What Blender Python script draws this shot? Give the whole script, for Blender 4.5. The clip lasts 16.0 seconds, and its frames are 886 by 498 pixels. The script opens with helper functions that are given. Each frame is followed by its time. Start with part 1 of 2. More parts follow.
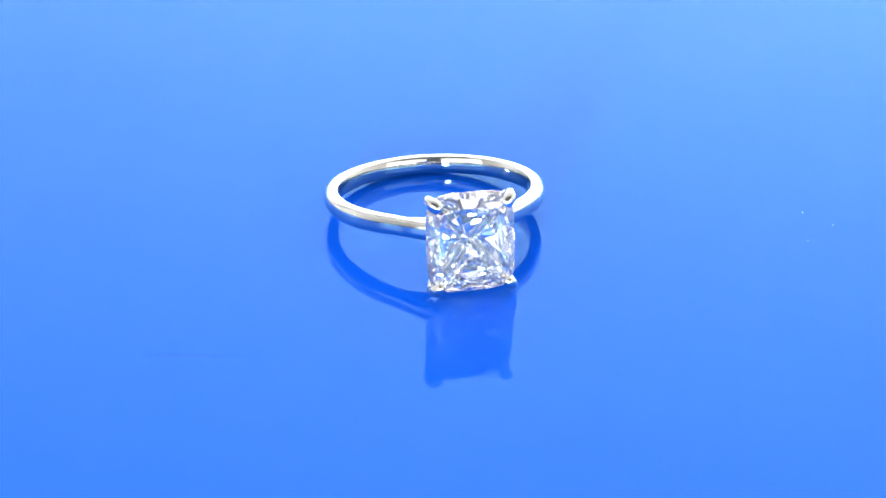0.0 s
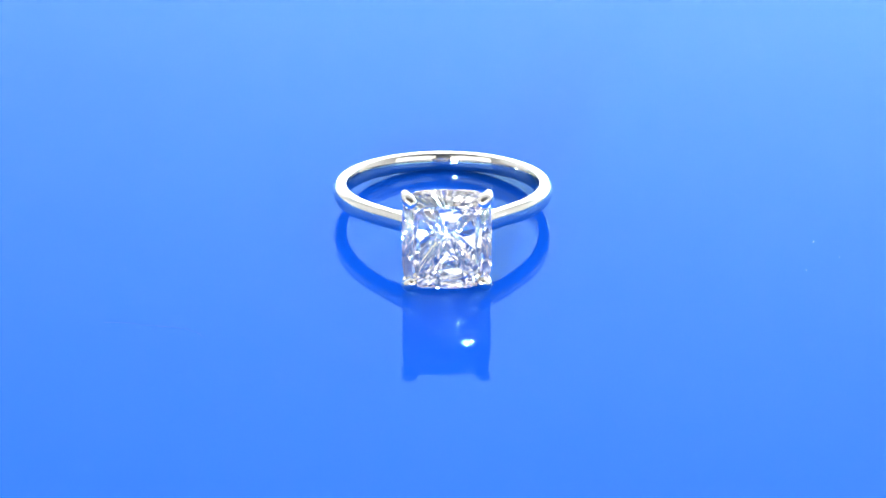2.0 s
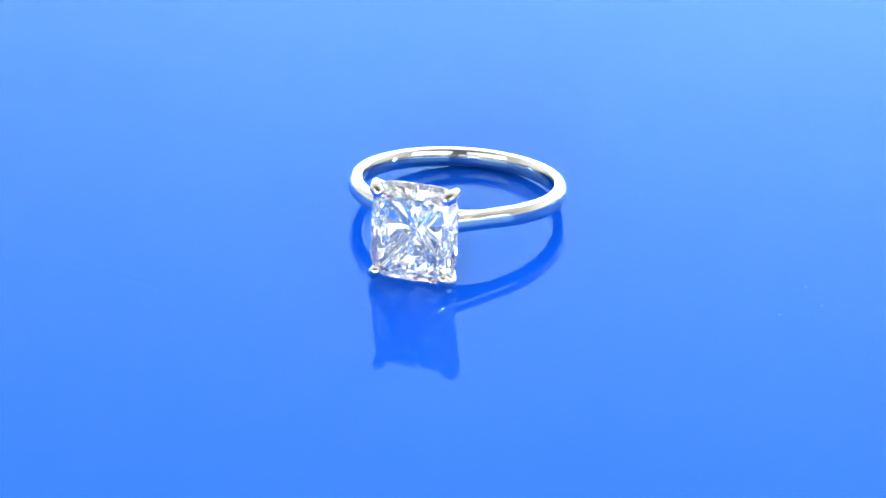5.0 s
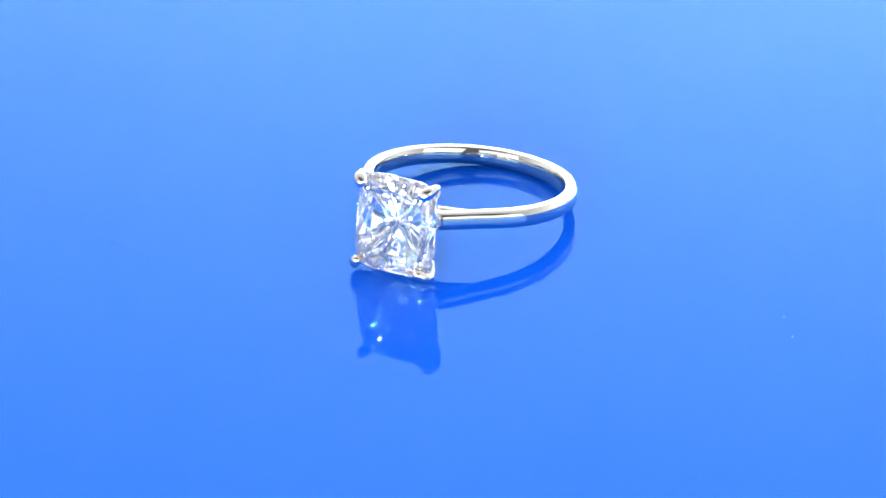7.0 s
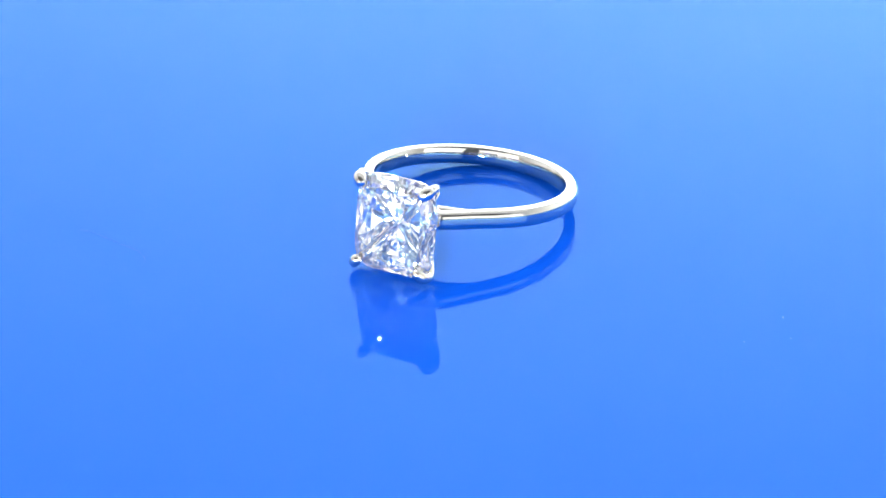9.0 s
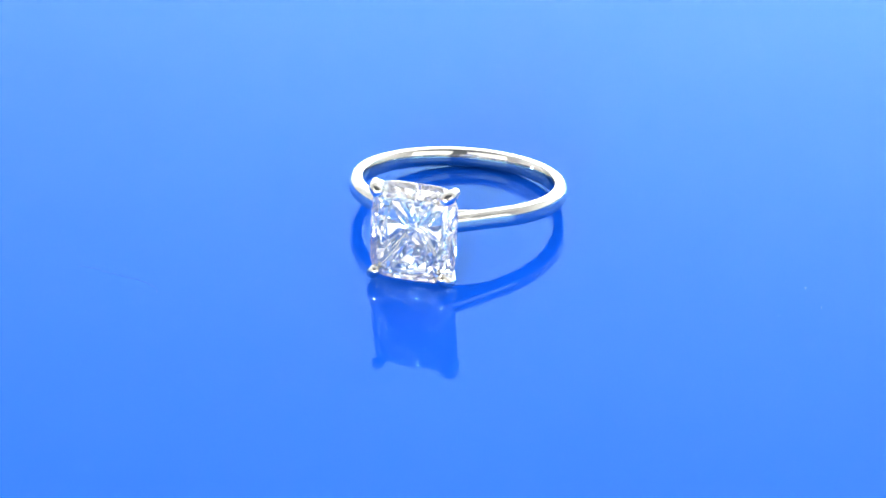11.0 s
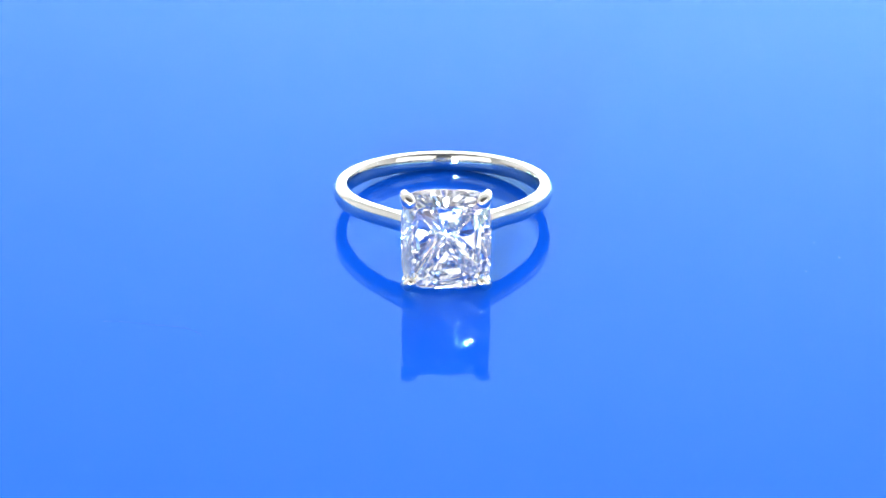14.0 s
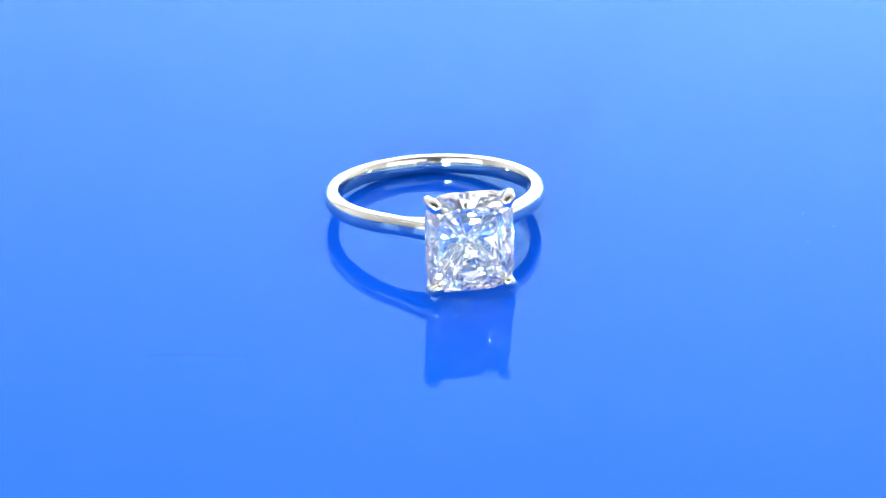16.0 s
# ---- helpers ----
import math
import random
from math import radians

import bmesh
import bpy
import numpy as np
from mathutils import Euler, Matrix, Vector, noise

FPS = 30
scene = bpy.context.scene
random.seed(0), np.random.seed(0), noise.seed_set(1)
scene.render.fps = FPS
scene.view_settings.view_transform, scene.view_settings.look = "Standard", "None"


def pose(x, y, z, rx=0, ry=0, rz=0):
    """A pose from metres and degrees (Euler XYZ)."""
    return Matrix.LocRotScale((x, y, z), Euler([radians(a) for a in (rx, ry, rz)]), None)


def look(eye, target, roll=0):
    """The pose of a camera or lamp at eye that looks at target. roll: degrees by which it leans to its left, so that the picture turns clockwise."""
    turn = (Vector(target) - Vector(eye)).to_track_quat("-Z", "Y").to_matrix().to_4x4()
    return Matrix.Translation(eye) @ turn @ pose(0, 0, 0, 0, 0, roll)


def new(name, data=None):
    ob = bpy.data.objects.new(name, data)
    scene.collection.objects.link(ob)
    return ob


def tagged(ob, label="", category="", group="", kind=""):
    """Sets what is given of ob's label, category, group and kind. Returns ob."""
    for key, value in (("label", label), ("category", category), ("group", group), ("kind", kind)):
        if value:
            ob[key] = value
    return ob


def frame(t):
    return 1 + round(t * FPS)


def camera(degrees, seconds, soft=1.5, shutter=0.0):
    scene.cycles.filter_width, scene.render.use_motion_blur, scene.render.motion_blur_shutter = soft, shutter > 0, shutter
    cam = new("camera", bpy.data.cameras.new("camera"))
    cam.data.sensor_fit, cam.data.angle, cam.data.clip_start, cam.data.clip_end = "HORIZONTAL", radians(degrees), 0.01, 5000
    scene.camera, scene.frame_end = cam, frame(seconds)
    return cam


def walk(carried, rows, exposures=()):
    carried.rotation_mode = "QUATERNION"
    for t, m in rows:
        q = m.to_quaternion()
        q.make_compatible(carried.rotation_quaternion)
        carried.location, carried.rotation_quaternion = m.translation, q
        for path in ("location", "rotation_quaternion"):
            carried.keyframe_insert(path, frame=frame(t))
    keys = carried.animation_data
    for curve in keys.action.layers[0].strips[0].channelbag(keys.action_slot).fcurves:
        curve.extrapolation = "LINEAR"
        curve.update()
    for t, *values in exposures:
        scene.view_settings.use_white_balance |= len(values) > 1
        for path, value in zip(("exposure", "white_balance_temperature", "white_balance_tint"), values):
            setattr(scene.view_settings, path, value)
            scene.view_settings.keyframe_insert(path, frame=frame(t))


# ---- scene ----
cam = camera(18.296, 16.0, soft=1.65)
MM = 0.001
EYE = Vector((0.0, -221.81, 113.76)) * MM
AIM = EYE + 0.245 * Vector((-0.013488, 0.887233, -0.461120))
# a macro lens: sharp at the stone, softer behind it
cam.data.dof.use_dof, cam.data.dof.focus_distance, cam.data.dof.aperture_fstop = True, 0.240, 110
walk(cam, [(0.0, look(EYE, AIM, 0.117)), (16.0, look(EYE, AIM, 0.117))])

# the turntable: degrees about its upright axis at the origin
START, SPEED = 13.342, 5.634
STOP, AGAIN = 7.78, 16.06


def turn(t):
    """The turntable's pose at t seconds: it runs, rests for half a second and runs back."""
    return pose(0, 0, 0, 0, 0, START - SPEED * min(t, STOP, AGAIN - t))


TIMES = [i * 0.5 for i in range(15)] + [7.4, 7.6, 7.7, 7.78, 7.85, 8.0, 8.2, 8.28, 8.36, 8.5] + [8.7 + i * 0.5 for i in range(15)] + [16.0]

# ---- light ----
world = bpy.data.worlds.new("studio_dark")
world.use_nodes = True
world.node_tree.nodes["Background"].inputs[0].default_value = (0.5, 0.55, 0.6, 1)
world.node_tree.nodes["Background"].inputs[1].default_value = 0.15
scene.world = world
scene.view_settings.exposure = 0.27
scene.cycles.max_bounces, scene.cycles.transmission_bounces, scene.cycles.glossy_bounces = 32, 32, 12
# the small hard lamp glints at full strength in stone, metal and plate
scene.cycles.sample_clamp_indirect, scene.cycles.caustics_refractive, scene.cycles.caustics_reflective = 200.0, False, False


def lamp(name, eye, target, wide, high, watts, colour):
    data = bpy.data.lights.new(name, "AREA")
    data.shape, data.size, data.size_y, data.energy, data.color = "RECTANGLE", wide, high, watts, colour
    ob = new(name, data)
    ob.matrix_world = look(eye, target)
    return ob


# added, unseen strip: brightens the back wall that the plate mirrors
lamp("added_wall_strip", (0.20, 0.30, 0.0), (0.08, 0.62, 0.52), 0.9, 0.12, 10.3, (1.0, 1.0, 1.0))
# unseen overhead panel, added for the white on the band's top face
lamp("added_softbox_top", (0.0, 0.25, 0.56), (0, 0.25, 0), 1.0, 0.74, 1.3, (1.0, 0.985, 0.96))
# two added panels, unseen, brighten the stone and leave a dark gap between
for side in (-1, 1):
    lamp("added_softbox_front", (side * 0.37, -0.50, 0.20), (0, 0, 0.02), 0.60, 0.36, 0.92, (1.0, 0.98, 0.96))
LED = Vector((-0.1125, -0.4715, 0.075))
# cell tints stand in for the stone's split colours; height stretched for more glints
for side, colour in ((-1, (1.0, 0.74, 0.60)), (0, (1.0, 1.0, 0.97)), (1, (0.62, 0.84, 1.0))):
    lamp("led_square", LED + Vector((side * 0.0176, 0.0, 0)), (-0.0045, -0.0103, -0.005), 0.0175, 0.095, 1.7, colour)
# warm and cool tints are added here for colour flashes in the stone
for side, colour in ((-1, (1.0, 0.80, 0.62)), (1, (0.72, 0.86, 1.0))):
    lamp("side_bulb", (side * 0.60, 0.05, 0.19), (0, 0, 0), 0.007, 0.007, 0.02, colour)


# ---- materials ----


def material(name):
    m = bpy.data.materials.new(name)
    m.use_nodes = True
    nodes, links = m.node_tree.nodes, m.node_tree.links
    return m, nodes, links, nodes["Principled BSDF"]


def plain(name, colour, rough, metal=0.0, grain=0.0, scale=200.0, bump=0.0):
    m, nodes, links, b = material(name)
    b.inputs["Roughness"].default_value, b.inputs["Metallic"].default_value = rough, metal
    tex = nodes.new("ShaderNodeTexNoise")
    tex.inputs["Scale"].default_value, tex.inputs["Detail"].default_value = scale, 6
    co = nodes.new("ShaderNodeTexCoord")
    links.new(co.outputs["Object"], tex.inputs["Vector"])
    ramp = nodes.new("ShaderNodeValToRGB")
    ramp.color_ramp.elements[0].color = (*[c * (1 - grain) for c in colour], 1)
    ramp.color_ramp.elements[1].color = (*[min(1, c * (1 + grain)) for c in colour], 1)
    links.new(tex.outputs["Fac"], ramp.inputs["Fac"])
    links.new(ramp.outputs["Color"], b.inputs["Base Color"])
    if bump:
        bm = nodes.new("ShaderNodeBump")
        bm.inputs["Strength"].default_value, bm.inputs["Distance"].default_value = bump, 0.0002
        links.new(tex.outputs["Fac"], bm.inputs["Height"])
        links.new(bm.outputs["Normal"], b.inputs["Normal"])
    return m


def acrylic():
    """Polished acrylic, dyed through: a deep blue body under a gloss that its dye tints."""
    m = bpy.data.materials.new("blue_acrylic")
    m.use_nodes = True
    nodes, links = m.node_tree.nodes, m.node_tree.links
    nodes.clear()
    out, mix = nodes.new("ShaderNodeOutputMaterial"), nodes.new("ShaderNodeMixShader")
    body, gloss, edge = nodes.new("ShaderNodeBsdfDiffuse"), nodes.new("ShaderNodeBsdfGlossy"), nodes.new("ShaderNodeFresnel")
    co, tex, ramp = nodes.new("ShaderNodeTexCoord"), nodes.new("ShaderNodeTexNoise"), nodes.new("ShaderNodeValToRGB")
    tex.inputs["Scale"].default_value, tex.inputs["Detail"].default_value = 35, 5
    ramp.color_ramp.elements[0].color, ramp.color_ramp.elements[1].color = (0.003, 0.107, 0.84, 1), (0.004, 0.113, 0.88, 1)
    links.new(co.outputs["Object"], tex.inputs["Vector"]), links.new(tex.outputs["Fac"], ramp.inputs["Fac"])
    links.new(ramp.outputs["Color"], body.inputs["Color"])
    gloss.inputs["Roughness"].default_value = 0.0
    gloss.inputs["Color"].default_value = (0.41, 0.79, 1.0, 1)
    edge.inputs["IOR"].default_value = 1.38
    links.new(edge.outputs[0], mix.inputs[0]), links.new(body.outputs[0], mix.inputs[1]), links.new(gloss.outputs[0], mix.inputs[2])
    links.new(mix.outputs[0], out.inputs["Surface"])
    return m


ACRYLIC = acrylic()
FABRIC = plain("white_fabric", (0.8, 0.8, 0.8), 0.9, grain=0.04, scale=900, bump=0.3)


def reflection_fade():
    """Unseen backdrop: white foot to blue above, painted in as the plate's reflected gradient."""
    m, nodes, links, b = material("reflection_fade")
    b.inputs["Roughness"].default_value = 0.85
    co, split, ramp = nodes.new("ShaderNodeTexCoord"), nodes.new("ShaderNodeSeparateXYZ"), nodes.new("ShaderNodeValToRGB")
    grain, mix = nodes.new("ShaderNodeTexNoise"), nodes.new("ShaderNodeMix")
    links.new(co.outputs["Object"], split.inputs[0]), links.new(split.outputs["Z"], ramp.inputs["Fac"])
    e = ramp.color_ramp.elements
    e[0].position, e[0].color = 0.12, (0.80, 0.80, 0.80, 1)
    e[1].position, e[1].color = 0.46, (0.72, 0.79, 0.80, 1)
    e = ramp.color_ramp.elements.new(0.27)
    e.color = (0.78, 0.79, 0.80, 1)
    grain.inputs["Scale"].default_value, grain.inputs["Detail"].default_value = 40, 5
    mix.data_type, mix.blend_type = "RGBA", "OVERLAY"
    mix.inputs[0].default_value = 0.04
    links.new(co.outputs["Object"], grain.inputs["Vector"])
    links.new(ramp.outputs["Color"], mix.inputs[6]), links.new(grain.outputs["Fac"], mix.inputs[7])
    links.new(mix.outputs[2], b.inputs["Base Color"])
    return m


REFLECTION_FADE = reflection_fade()
GREY = plain("grey_fabric", (0.17, 0.18, 0.20), 0.9, grain=0.06, scale=900, bump=0.3)
TABLE = plain("white_table", (0.75, 0.75, 0.75), 0.5, grain=0.03, scale=80)
FIBRE = plain("grey_fibre", (0.02, 0.10, 0.50), 0.8, grain=0.2, scale=3000)
DUST = plain("white_dust", (0.35, 0.6, 0.9), 0.8, grain=0.1, scale=3000)


def metal(name, rough):
    m, nodes, links, b = material(name)
    b.inputs["Metallic"].default_value = 1.0
    b.inputs["Base Color"].default_value = (0.70, 0.69, 0.64, 1)
    co = nodes.new("ShaderNodeTexCoord")
    fine, broad = nodes.new("ShaderNodeTexNoise"), nodes.new("ShaderNodeTexNoise")
    fine.inputs["Scale"].default_value, broad.inputs["Scale"].default_value = 9000, 500
    for t in (fine, broad):
        links.new(co.outputs["Object"], t.inputs["Vector"])
    add = nodes.new("ShaderNodeMath")
    add.operation = "MULTIPLY"
    links.new(fine.outputs["Fac"], add.inputs[0]), links.new(broad.outputs["Fac"], add.inputs[1])
    span = nodes.new("ShaderNodeMapRange")
    span.inputs["To Min"].default_value, span.inputs["To Max"].default_value = rough * 0.5, rough * 1.5
    links.new(add.outputs[0], span.inputs["Value"]), links.new(span.outputs["Result"], b.inputs["Roughness"])
    return m


GOLD = metal("polished_white_gold", 0.06)


def diamond_material():
    """Clear, colourless diamond."""
    m = bpy.data.materials.new("diamond")
    m.use_nodes = True
    nodes, links = m.node_tree.nodes, m.node_tree.links
    nodes.clear()
    out = nodes.new("ShaderNodeOutputMaterial")
    g = nodes.new("ShaderNodeBsdfGlass")
    g.inputs["Color"].default_value, g.inputs["IOR"].default_value, g.inputs["Roughness"].default_value = (1, 1, 1, 1), 2.417, 0.0
    links.new(g.outputs[0], out.inputs["Surface"])
    return m


DIAMOND = diamond_material()

# ---- building ----


def part(name, bm, mat, parent=None, label="", smooth=False):
    data = bpy.data.meshes.new(name)
    bmesh.ops.recalc_face_normals(bm, faces=bm.faces)
    for f in bm.faces:
        f.smooth = smooth
    bm.to_mesh(data)
    bm.free()
    data.materials.append(mat)
    ob = new(name, data)
    ob.parent = parent
    return tagged(ob, label)


def disc(radius, low, high, bevel, count=192):
    """A round plate with eased edges."""
    bm = bmesh.new()
    profile = [(0, low), (radius - bevel, low), (radius, low + bevel), (radius, high - bevel), (radius - bevel, high), (0, high)]
    rings = []
    for r, z in profile:
        if r == 0:
            rings.append([bm.verts.new((0, 0, z))])
        else:
            rings.append([bm.verts.new((r * math.cos(2 * math.pi * i / count), r * math.sin(2 * math.pi * i / count), z)) for i in range(count)])
    for a, b in zip(rings, rings[1:]):
        for i in range(count):
            j = (i + 1) % count
            loop = [a[i % len(a)], a[j % len(a)], b[j % len(b)], b[i % len(b)]]
            bm.faces.new([v for k, v in enumerate(loop) if v not in loop[:k]])
    return bm


def slab(x0, x1, y0, y1, z0, z1):
    bm = bmesh.new()
    bmesh.ops.create_cube(bm, size=1)
    for v in bm.verts:
        v.co = Vector(((x0, x1)[v.co.x > 0], (y0, y1)[v.co.y > 0], (z0, z1)[v.co.z > 0]))
    bmesh.ops.bevel(bm, geom=bm.edges, offset=0.003, segments=2, affect="EDGES")
    return bm


def tube(path, radii, count=16, flat=1.0, up=(0, 0, 1), closed=False):
    """A swept round wire; radii go along the path, flat squeezes it along up."""
    bm = bmesh.new()
    rings, n = [], len(path)
    for i, p in enumerate(path):
        a = path[(i - 1) % n] if closed or i else path[0]
        b = path[(i + 1) % n] if closed or i < n - 1 else path[-1]
        way = (Vector(b) - Vector(a)).normalized()
        side = way.cross(Vector(up)).normalized()
        top = side.cross(way)
        rings.append([bm.verts.new(Vector(p) + radii[i] * (math.cos(2 * math.pi * k / count) * side + flat * math.sin(2 * math.pi * k / count) * top)) for k in range(count)])
    for i in range(n if closed else n - 1):
        a, b = rings[i], rings[(i + 1) % n]
        for k in range(count):
            bm.faces.new((a[k], a[(k + 1) % count], b[(k + 1) % count], b[k]))
    if not closed:
        bm.faces.new(rings[0]), bm.faces.new(rings[-1])
    return bm


# ---- the place: an unseen light tent, assumed from reflections, on a table ----
tagged(part("table_top", slab(-0.9, 0.9, -0.9, 0.9, -0.07, -0.034), TABLE), "white table top under the turntable", "table", kind="structure")
tagged(part("wall_back", slab(-0.857, 0.857, 0.62, 0.66, -0.033, 1.0), REFLECTION_FADE), "unseen back wall with a white-to-blue fade painted for reflections", "wall", kind="structure")
tagged(part("wall_left", slab(-0.9, -0.86, -0.857, 0.857, -0.033, 1.0), FABRIC), "white fabric side wall of the tent", "wall", kind="structure")
tagged(part("wall_right", slab(0.86, 0.9, -0.857, 0.857, -0.033, 1.0), FABRIC), "white fabric side wall of the tent", "wall", kind="structure")
# grey front and roof are unseen, put there to darken what the ring mirrors
tagged(part("wall_front", slab(-0.9, 0.9, -0.9, -0.86, -0.033, 1.0), GREY), "unseen grey fabric front wall added to darken reflections", "wall", kind="structure")
tagged(part("ceiling", slab(-0.9, 0.9, -0.9, 0.9, 1.003, 1.04), GREY), "unseen grey fabric roof added to darken reflections", "ceiling", kind="structure")

turntable = new("turntable")
tagged(turntable, "turning round plate of glossy cobalt blue acrylic", "turntable")
part("plate", disc(0.15, -0.004, 0.0, 0.0006), ACRYLIC, turntable, "glossy blue acrylic plate")
part("base", disc(0.11, -0.034, -0.0042, 0.003), TABLE, turntable, "white turntable base")

# ---- the ring ----
# in the ring's own space, millimetres: its axis is z, its head lies towards -y
ring = new("ring")
tagged(ring, "polished white gold ring with a cushion-cut diamond, lying on blue acrylic", "ring")
REST = pose(-3.308 * MM, 4.361 * MM, 2.43 * MM, -8.91, 0, 0)


def mm(x, depth, z):
    """A place on the ring: across, outwards to the head, along the finger."""
    return Vector((x, -depth, z)) * MM


def band():
    """The shank: flat top and bottom, a bowed outer face with crisp edges, a soft inner face; its arms rise to the head."""
    bm = bmesh.new()
    steps, sag = 240, 0.32
    rings = []
    for i in range(steps):
        a = 2 * math.pi * i / steps
        near = max(0.0, math.cos(a)) ** 6
        half, thick = 0.90 - 0.05 * near, 1.38 - 0.2 * near
        turned = min(a, 2 * math.pi - a)
        ease = min(1.0, max(0.0, (turned - 0.08) / 0.16))
        outer = 10.05 + 0.044 * math.exp(-((turned - 0.87) / 0.28) ** 2) + 2.5 * math.exp(-(turned / 0.38) ** 2) * ease * ease * (3 - 2 * ease) - 0.4 * math.exp(-(turned / 0.2) ** 2)
        inner = outer - thick
        profile = [(outer - sag * abs(k / 8) ** 3.4, half * 0.93 * k / 8) for k in range(-8, 9)]
        profile = [(r, z if z < 0 else z * 0.92) for r, z in profile]
        upper = [(outer - sag - 0.03, half * 0.965), (outer - sag - 0.09, half * 0.985), (outer - sag - 0.22, half), (inner + 0.32, half), (inner + 0.22, half * 0.97)]
        upper += [(inner + 0.17 * (k / 6) ** 2, half * 0.92 * k / 6) for k in (6, 5, 4, 3, 2, 1)]
        profile += [(r, z * 0.92) for r, z in upper] + [(inner, 0.0)] + [(r, -z) for r, z in reversed(upper)]
        rings.append([bm.verts.new(mm(r * math.sin(a), r * math.cos(a), z)) for r, z in profile])
    count = len(rings[0])
    for i in range(steps):
        a, b = rings[i], rings[(i + 1) % steps]
        for k in range(count):
            bm.faces.new((a[k], a[(k + 1) % count], b[(k + 1) % count], b[k]))
    return bm


HX, HZ = 3.91, 4.46
GIRDLE, TABLE_AT, CULET = 14.15, 15.3, 10.02


def head(x, depth, z):
    """A place on the head, which stands a little out from the band and off its middle."""
    return mm(x + 0.05, depth + 0.5, z + 0.05)



def cushion(u, sx, sz, depth, square=0.42):
    """A point on a cushion outline at the turn u."""
    c, s = math.cos(u), math.sin(u)
    return head(sx * math.copysign(abs(c) ** square, c), depth, sz * math.copysign(abs(s) ** square, s))


def diamond():
    """A cushion modified brilliant: table, crown in two tiers, girdle, pavilion in three tiers, culet."""
    bm = bmesh.new()
    add = lambda p: bm.verts.new(p)
    tau = 2 * math.pi
    for k in range(16):
        add(cushion(tau * (k + 0.5) / 16, HX * 0.765, HZ * 0.755, TABLE_AT, 0.43))
    for k in range(8):
        add(cushion(tau * k / 8, HX * 0.895, HZ * 0.895, GIRDLE + 0.70, 0.47))
    for k in range(16):
        add(cushion(tau * (k + 0.5) / 16, HX * 0.955, HZ * 0.955, GIRDLE + 0.40, 0.44))
    for k in range(32):
        add(cushion(tau * k / 32, HX, HZ, GIRDLE + 0.08))
        add(cushion(tau * k / 32, HX, HZ, GIRDLE - 0.10))
    tiers = ((36, 0.5, 0.91, 0.52, 0.43), (28, 0.0, 0.79, 1.06, 0.47), (20, 0.5, 0.66, 1.62, 0.54), (14, 0.3, 0.50, 2.25, 0.64), (10, 0.8, 0.32, 2.96, 0.80), (5, 0.4, 0.13, 3.70, 0.9))
    for count, shift, wide, deep, square in tiers:
        for k in range(count):
            add(cushion(tau * (k + shift) / count, HX * wide, HZ * wide, GIRDLE - deep, square))
    add(head(0, CULET, 0))
    bmesh.ops.convex_hull(bm, input=bm.verts)
    bmesh.ops.delete(bm, geom=[v for v in bm.verts if not v.link_faces], context="VERTS")
    bmesh.ops.dissolve_limit(bm, angle_limit=radians(0.8), verts=bm.verts, edges=bm.edges)
    # the small pavilion facets are cut a little unevenly
    below = [v for v in bm.verts if -v.co.y / MM < GIRDLE + 0.2]
    bmesh.ops.triangulate(bm, faces=list({f for v in below for f in v.link_faces}))
    for v in below:
        if -v.co.y / MM > CULET + 0.6:
            v.co += Vector((random.uniform(-0.32, 0.32), random.uniform(-0.085, 0.085), random.uniform(-0.32, 0.32))) * MM
    return bm


def prong(sx, sz, tip_only):
    """A claw prong: a wire from the base of the basket round a corner of the stone; or the rounded tip that it ends in, on the crown."""
    way = Vector((0.66 * sx, 0.75 * sz))
    knots = [(0.9 * sx, 10.6, 0.5 * sz, 0.42), (1.9 * sx, 11.7, 1.9 * sz, 0.42), (3.06 * sx, 13.0, 3.35 * sz, 0.44),
             (3.58 * sx, 14.0, 4.04 * sz, 0.40), (3.50 * sx, 14.6, 4.02 * sz, 0.48), (3.34 * sx, 15.05, 3.88 * sz, 0.59 if sz > 0 else 0.52), (3.04 * sx, 15.30, 3.60 * sz, 0.55 if sz > 0 else 0.50)]
    path, radii = [], []
    n = len(knots)
    for i in range(n - 1):
        p0, p1, p2, p3 = knots[max(0, i - 1)], knots[i], knots[i + 1], knots[min(n - 1, i + 2)]
        for s in range(6):
            f = s / 6
            v = [0.5 * (2 * b + (c - a) * f + (2 * a - 5 * b + 4 * c - d) * f * f + (3 * b - a - 3 * c + d) * f ** 3) for a, b, c, d in zip(p0, p1, p2, p3)]
            path.append(head(*v[:3])), radii.append(v[3] * MM)
    # the rounded tip
    end = head(*knots[-1][:3])
    tip = (end - path[-1]).normalized()
    for f in (0.0, 0.35, 0.6, 0.8, 0.93, 1.0):
        path.append(end + tip * 0.46 * MM * f), radii.append(knots[-1][3] * MM * max(0.06, math.sqrt(1 - f * f)))
    cut = 25
    return tube(path[cut:], radii[cut:], 18, up=(way.y, 0, -way.x)) if tip_only else tube(path[:cut + 1], radii[:cut + 1], 18, up=(way.y, 0, -way.x))


def gallery():
    """The wire that joins the prongs under the stone."""
    n = 72
    path = [cushion(2 * math.pi * i / n, 2.75, 3.2, 12.25, 0.5) for i in range(n)]
    return tube(path, [0.3 * MM] * n, 12, up=(0, 1, 0), closed=True)


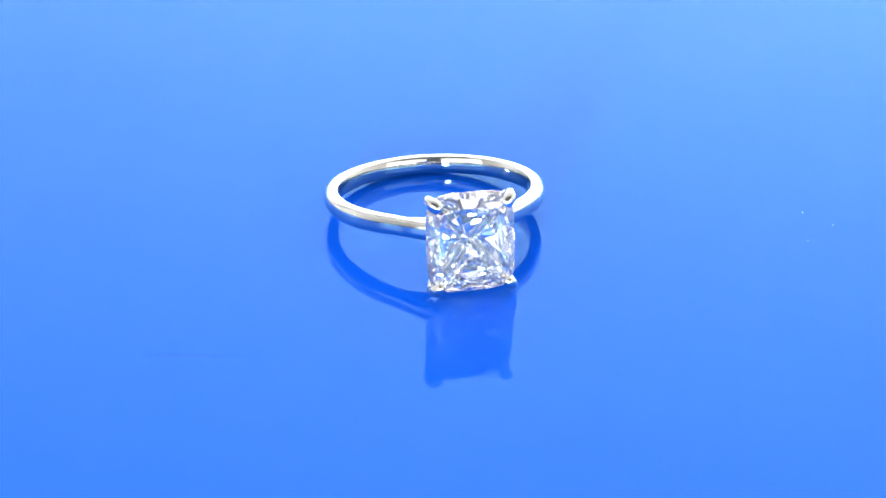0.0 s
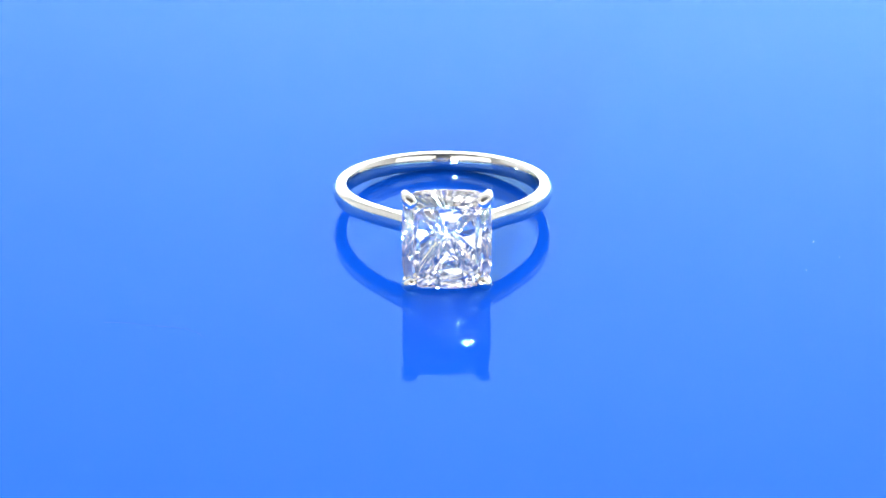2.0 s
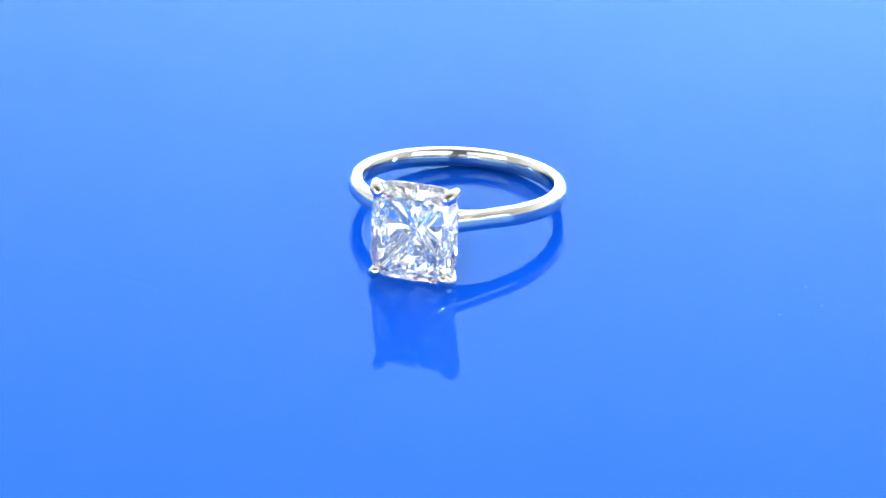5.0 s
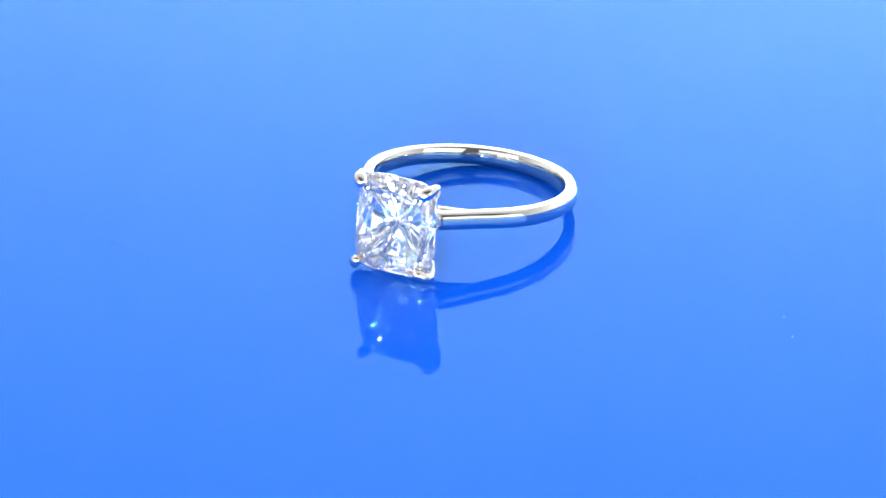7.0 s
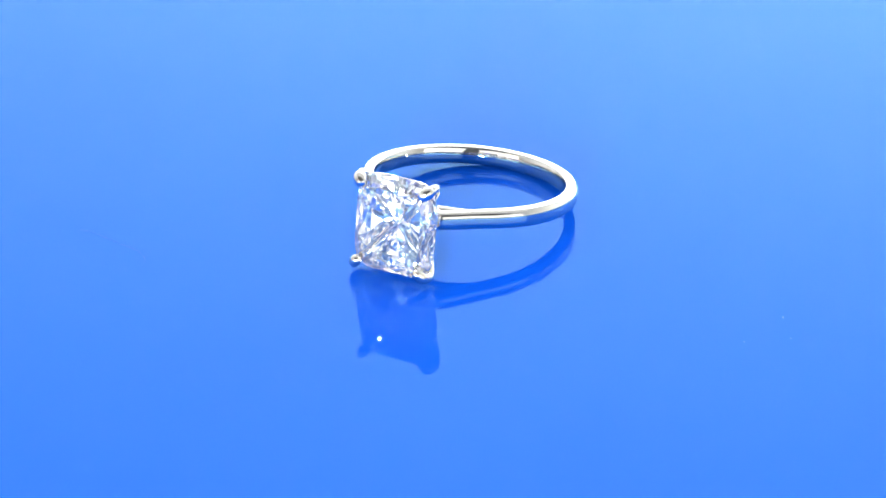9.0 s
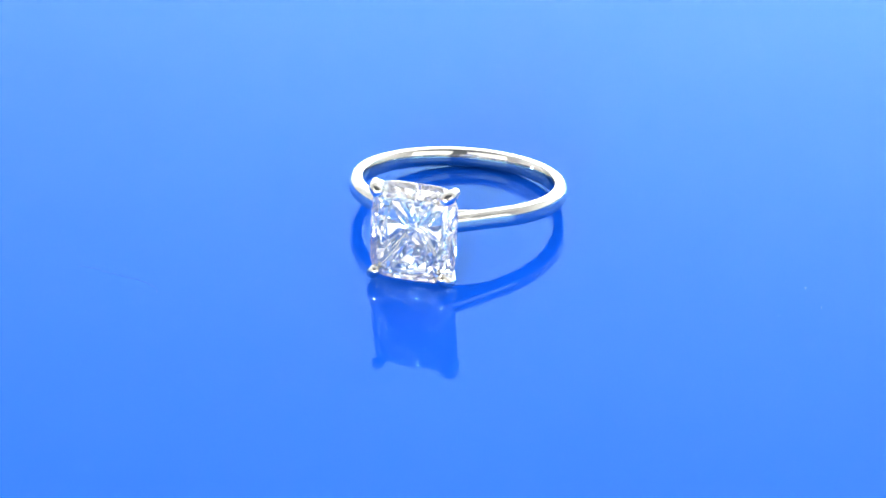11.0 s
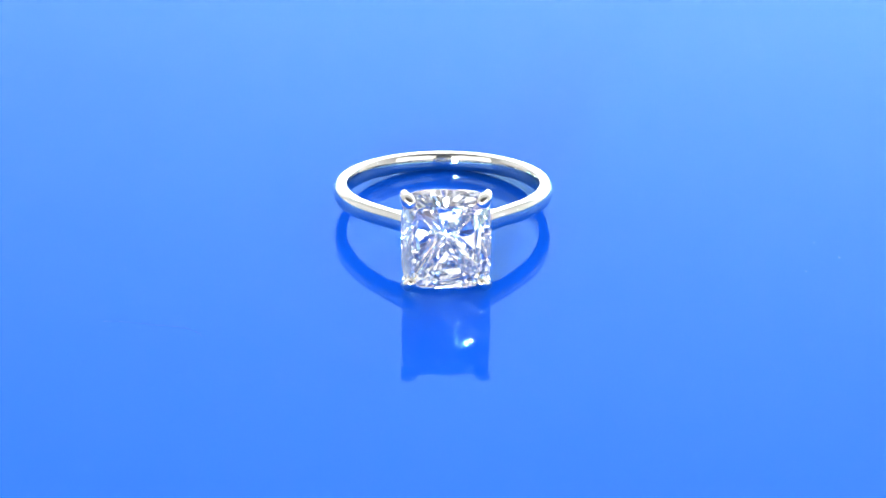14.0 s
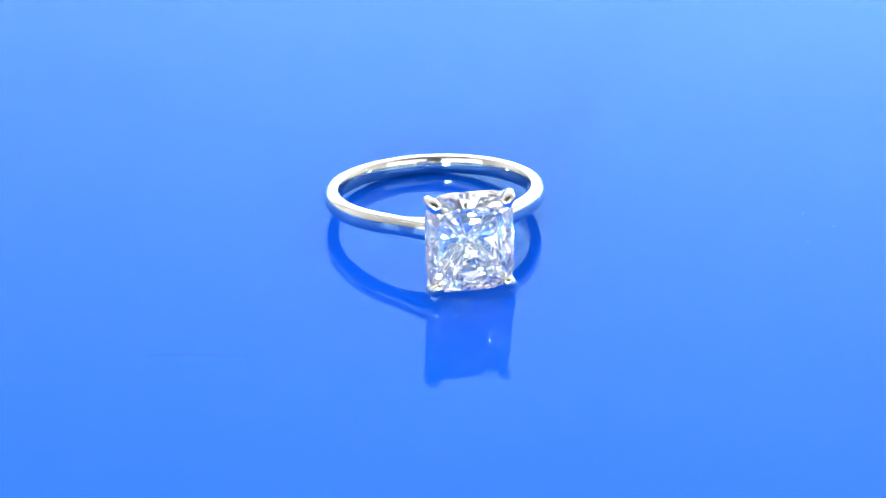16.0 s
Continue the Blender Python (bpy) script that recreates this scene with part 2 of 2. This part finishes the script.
def bridge():
    """The slim arc that closes the circle under the head."""
    path, radii = [], []
    for i in range(41):
        f = i / 40
        a = radians(-34 + 68 * f)
        path.append(mm(9.0 * math.sin(a), 9.0 * math.cos(a), 0.0)), radii.append(0.5 * MM)
    return tube(path, radii, 14, up=(0, 0, 1), flat=1.2)


part("band", band(), GOLD, ring, "polished white gold band", smooth=True)
part("diamond", diamond(), DIAMOND, ring, "clear cushion-cut diamond")
for sx in (-1, 1):
    for sz in (-1, 1):
        wire = part("prong", prong(sx, sz, False), GOLD, ring, "white gold claw prong", smooth=True)
        part("claw_tip", prong(sx, sz, True), GOLD, wire, "rounded polished claw tip", smooth=True)
part("gallery_wire", gallery(), GOLD, ring, "thin white gold wire under the stone", smooth=True)
part("bridge", bridge(), GOLD, ring, "slim white gold arc under the head", smooth=True)

# ---- specks on the plate ----


def fibre():
    """A bent hair of lint."""
    path, radii = [], []
    n = 40
    for i in range(n):
        f = i / (n - 1)
        x = -24.0 - 8.6 * f
        y = -18.7 + 3.6 * f ** 0.55 - 0.9 * f * f + 0.12 * math.sin(9 * f)
        path.append(Vector((x, y, 0.012)) * MM), radii.append(0.011 * MM)
    return tube(path, radii, 6)


def speck(x, y, size):
    bm = bmesh.new()
    bmesh.ops.create_icosphere(bm, subdivisions=1, radius=size * MM)
    for v in bm.verts:
        v.co = v.co * random.uniform(0.7, 1.2) + Vector((x, y, size * 0.8)) * MM
        v.co.z = max(v.co.z, 0.0)
    return bm


carried = [(turntable, pose(0, 0, 0)), (ring, REST)]
carried.append((tagged(part("lint_fibre", fibre(), FIBRE, smooth=True), "thin bent dark fibre lying on blue acrylic", "lint"), pose(0, 0, 0)))
for x, y, size in ((30.0, -2.0, 0.05), (31.9, -5.0, 0.035), (28.6, -7.5, 0.035)):
    carried.append((tagged(part("dust_speck", speck(x, y, size), DUST), "tiny pale dust speck on blue acrylic", "dust", "dust on the plate"), pose(0, 0, 0)))


def motions():
    for thing, rest in carried:
        walk(thing, [(t, turn(t) @ rest) for t in TIMES])


motions()
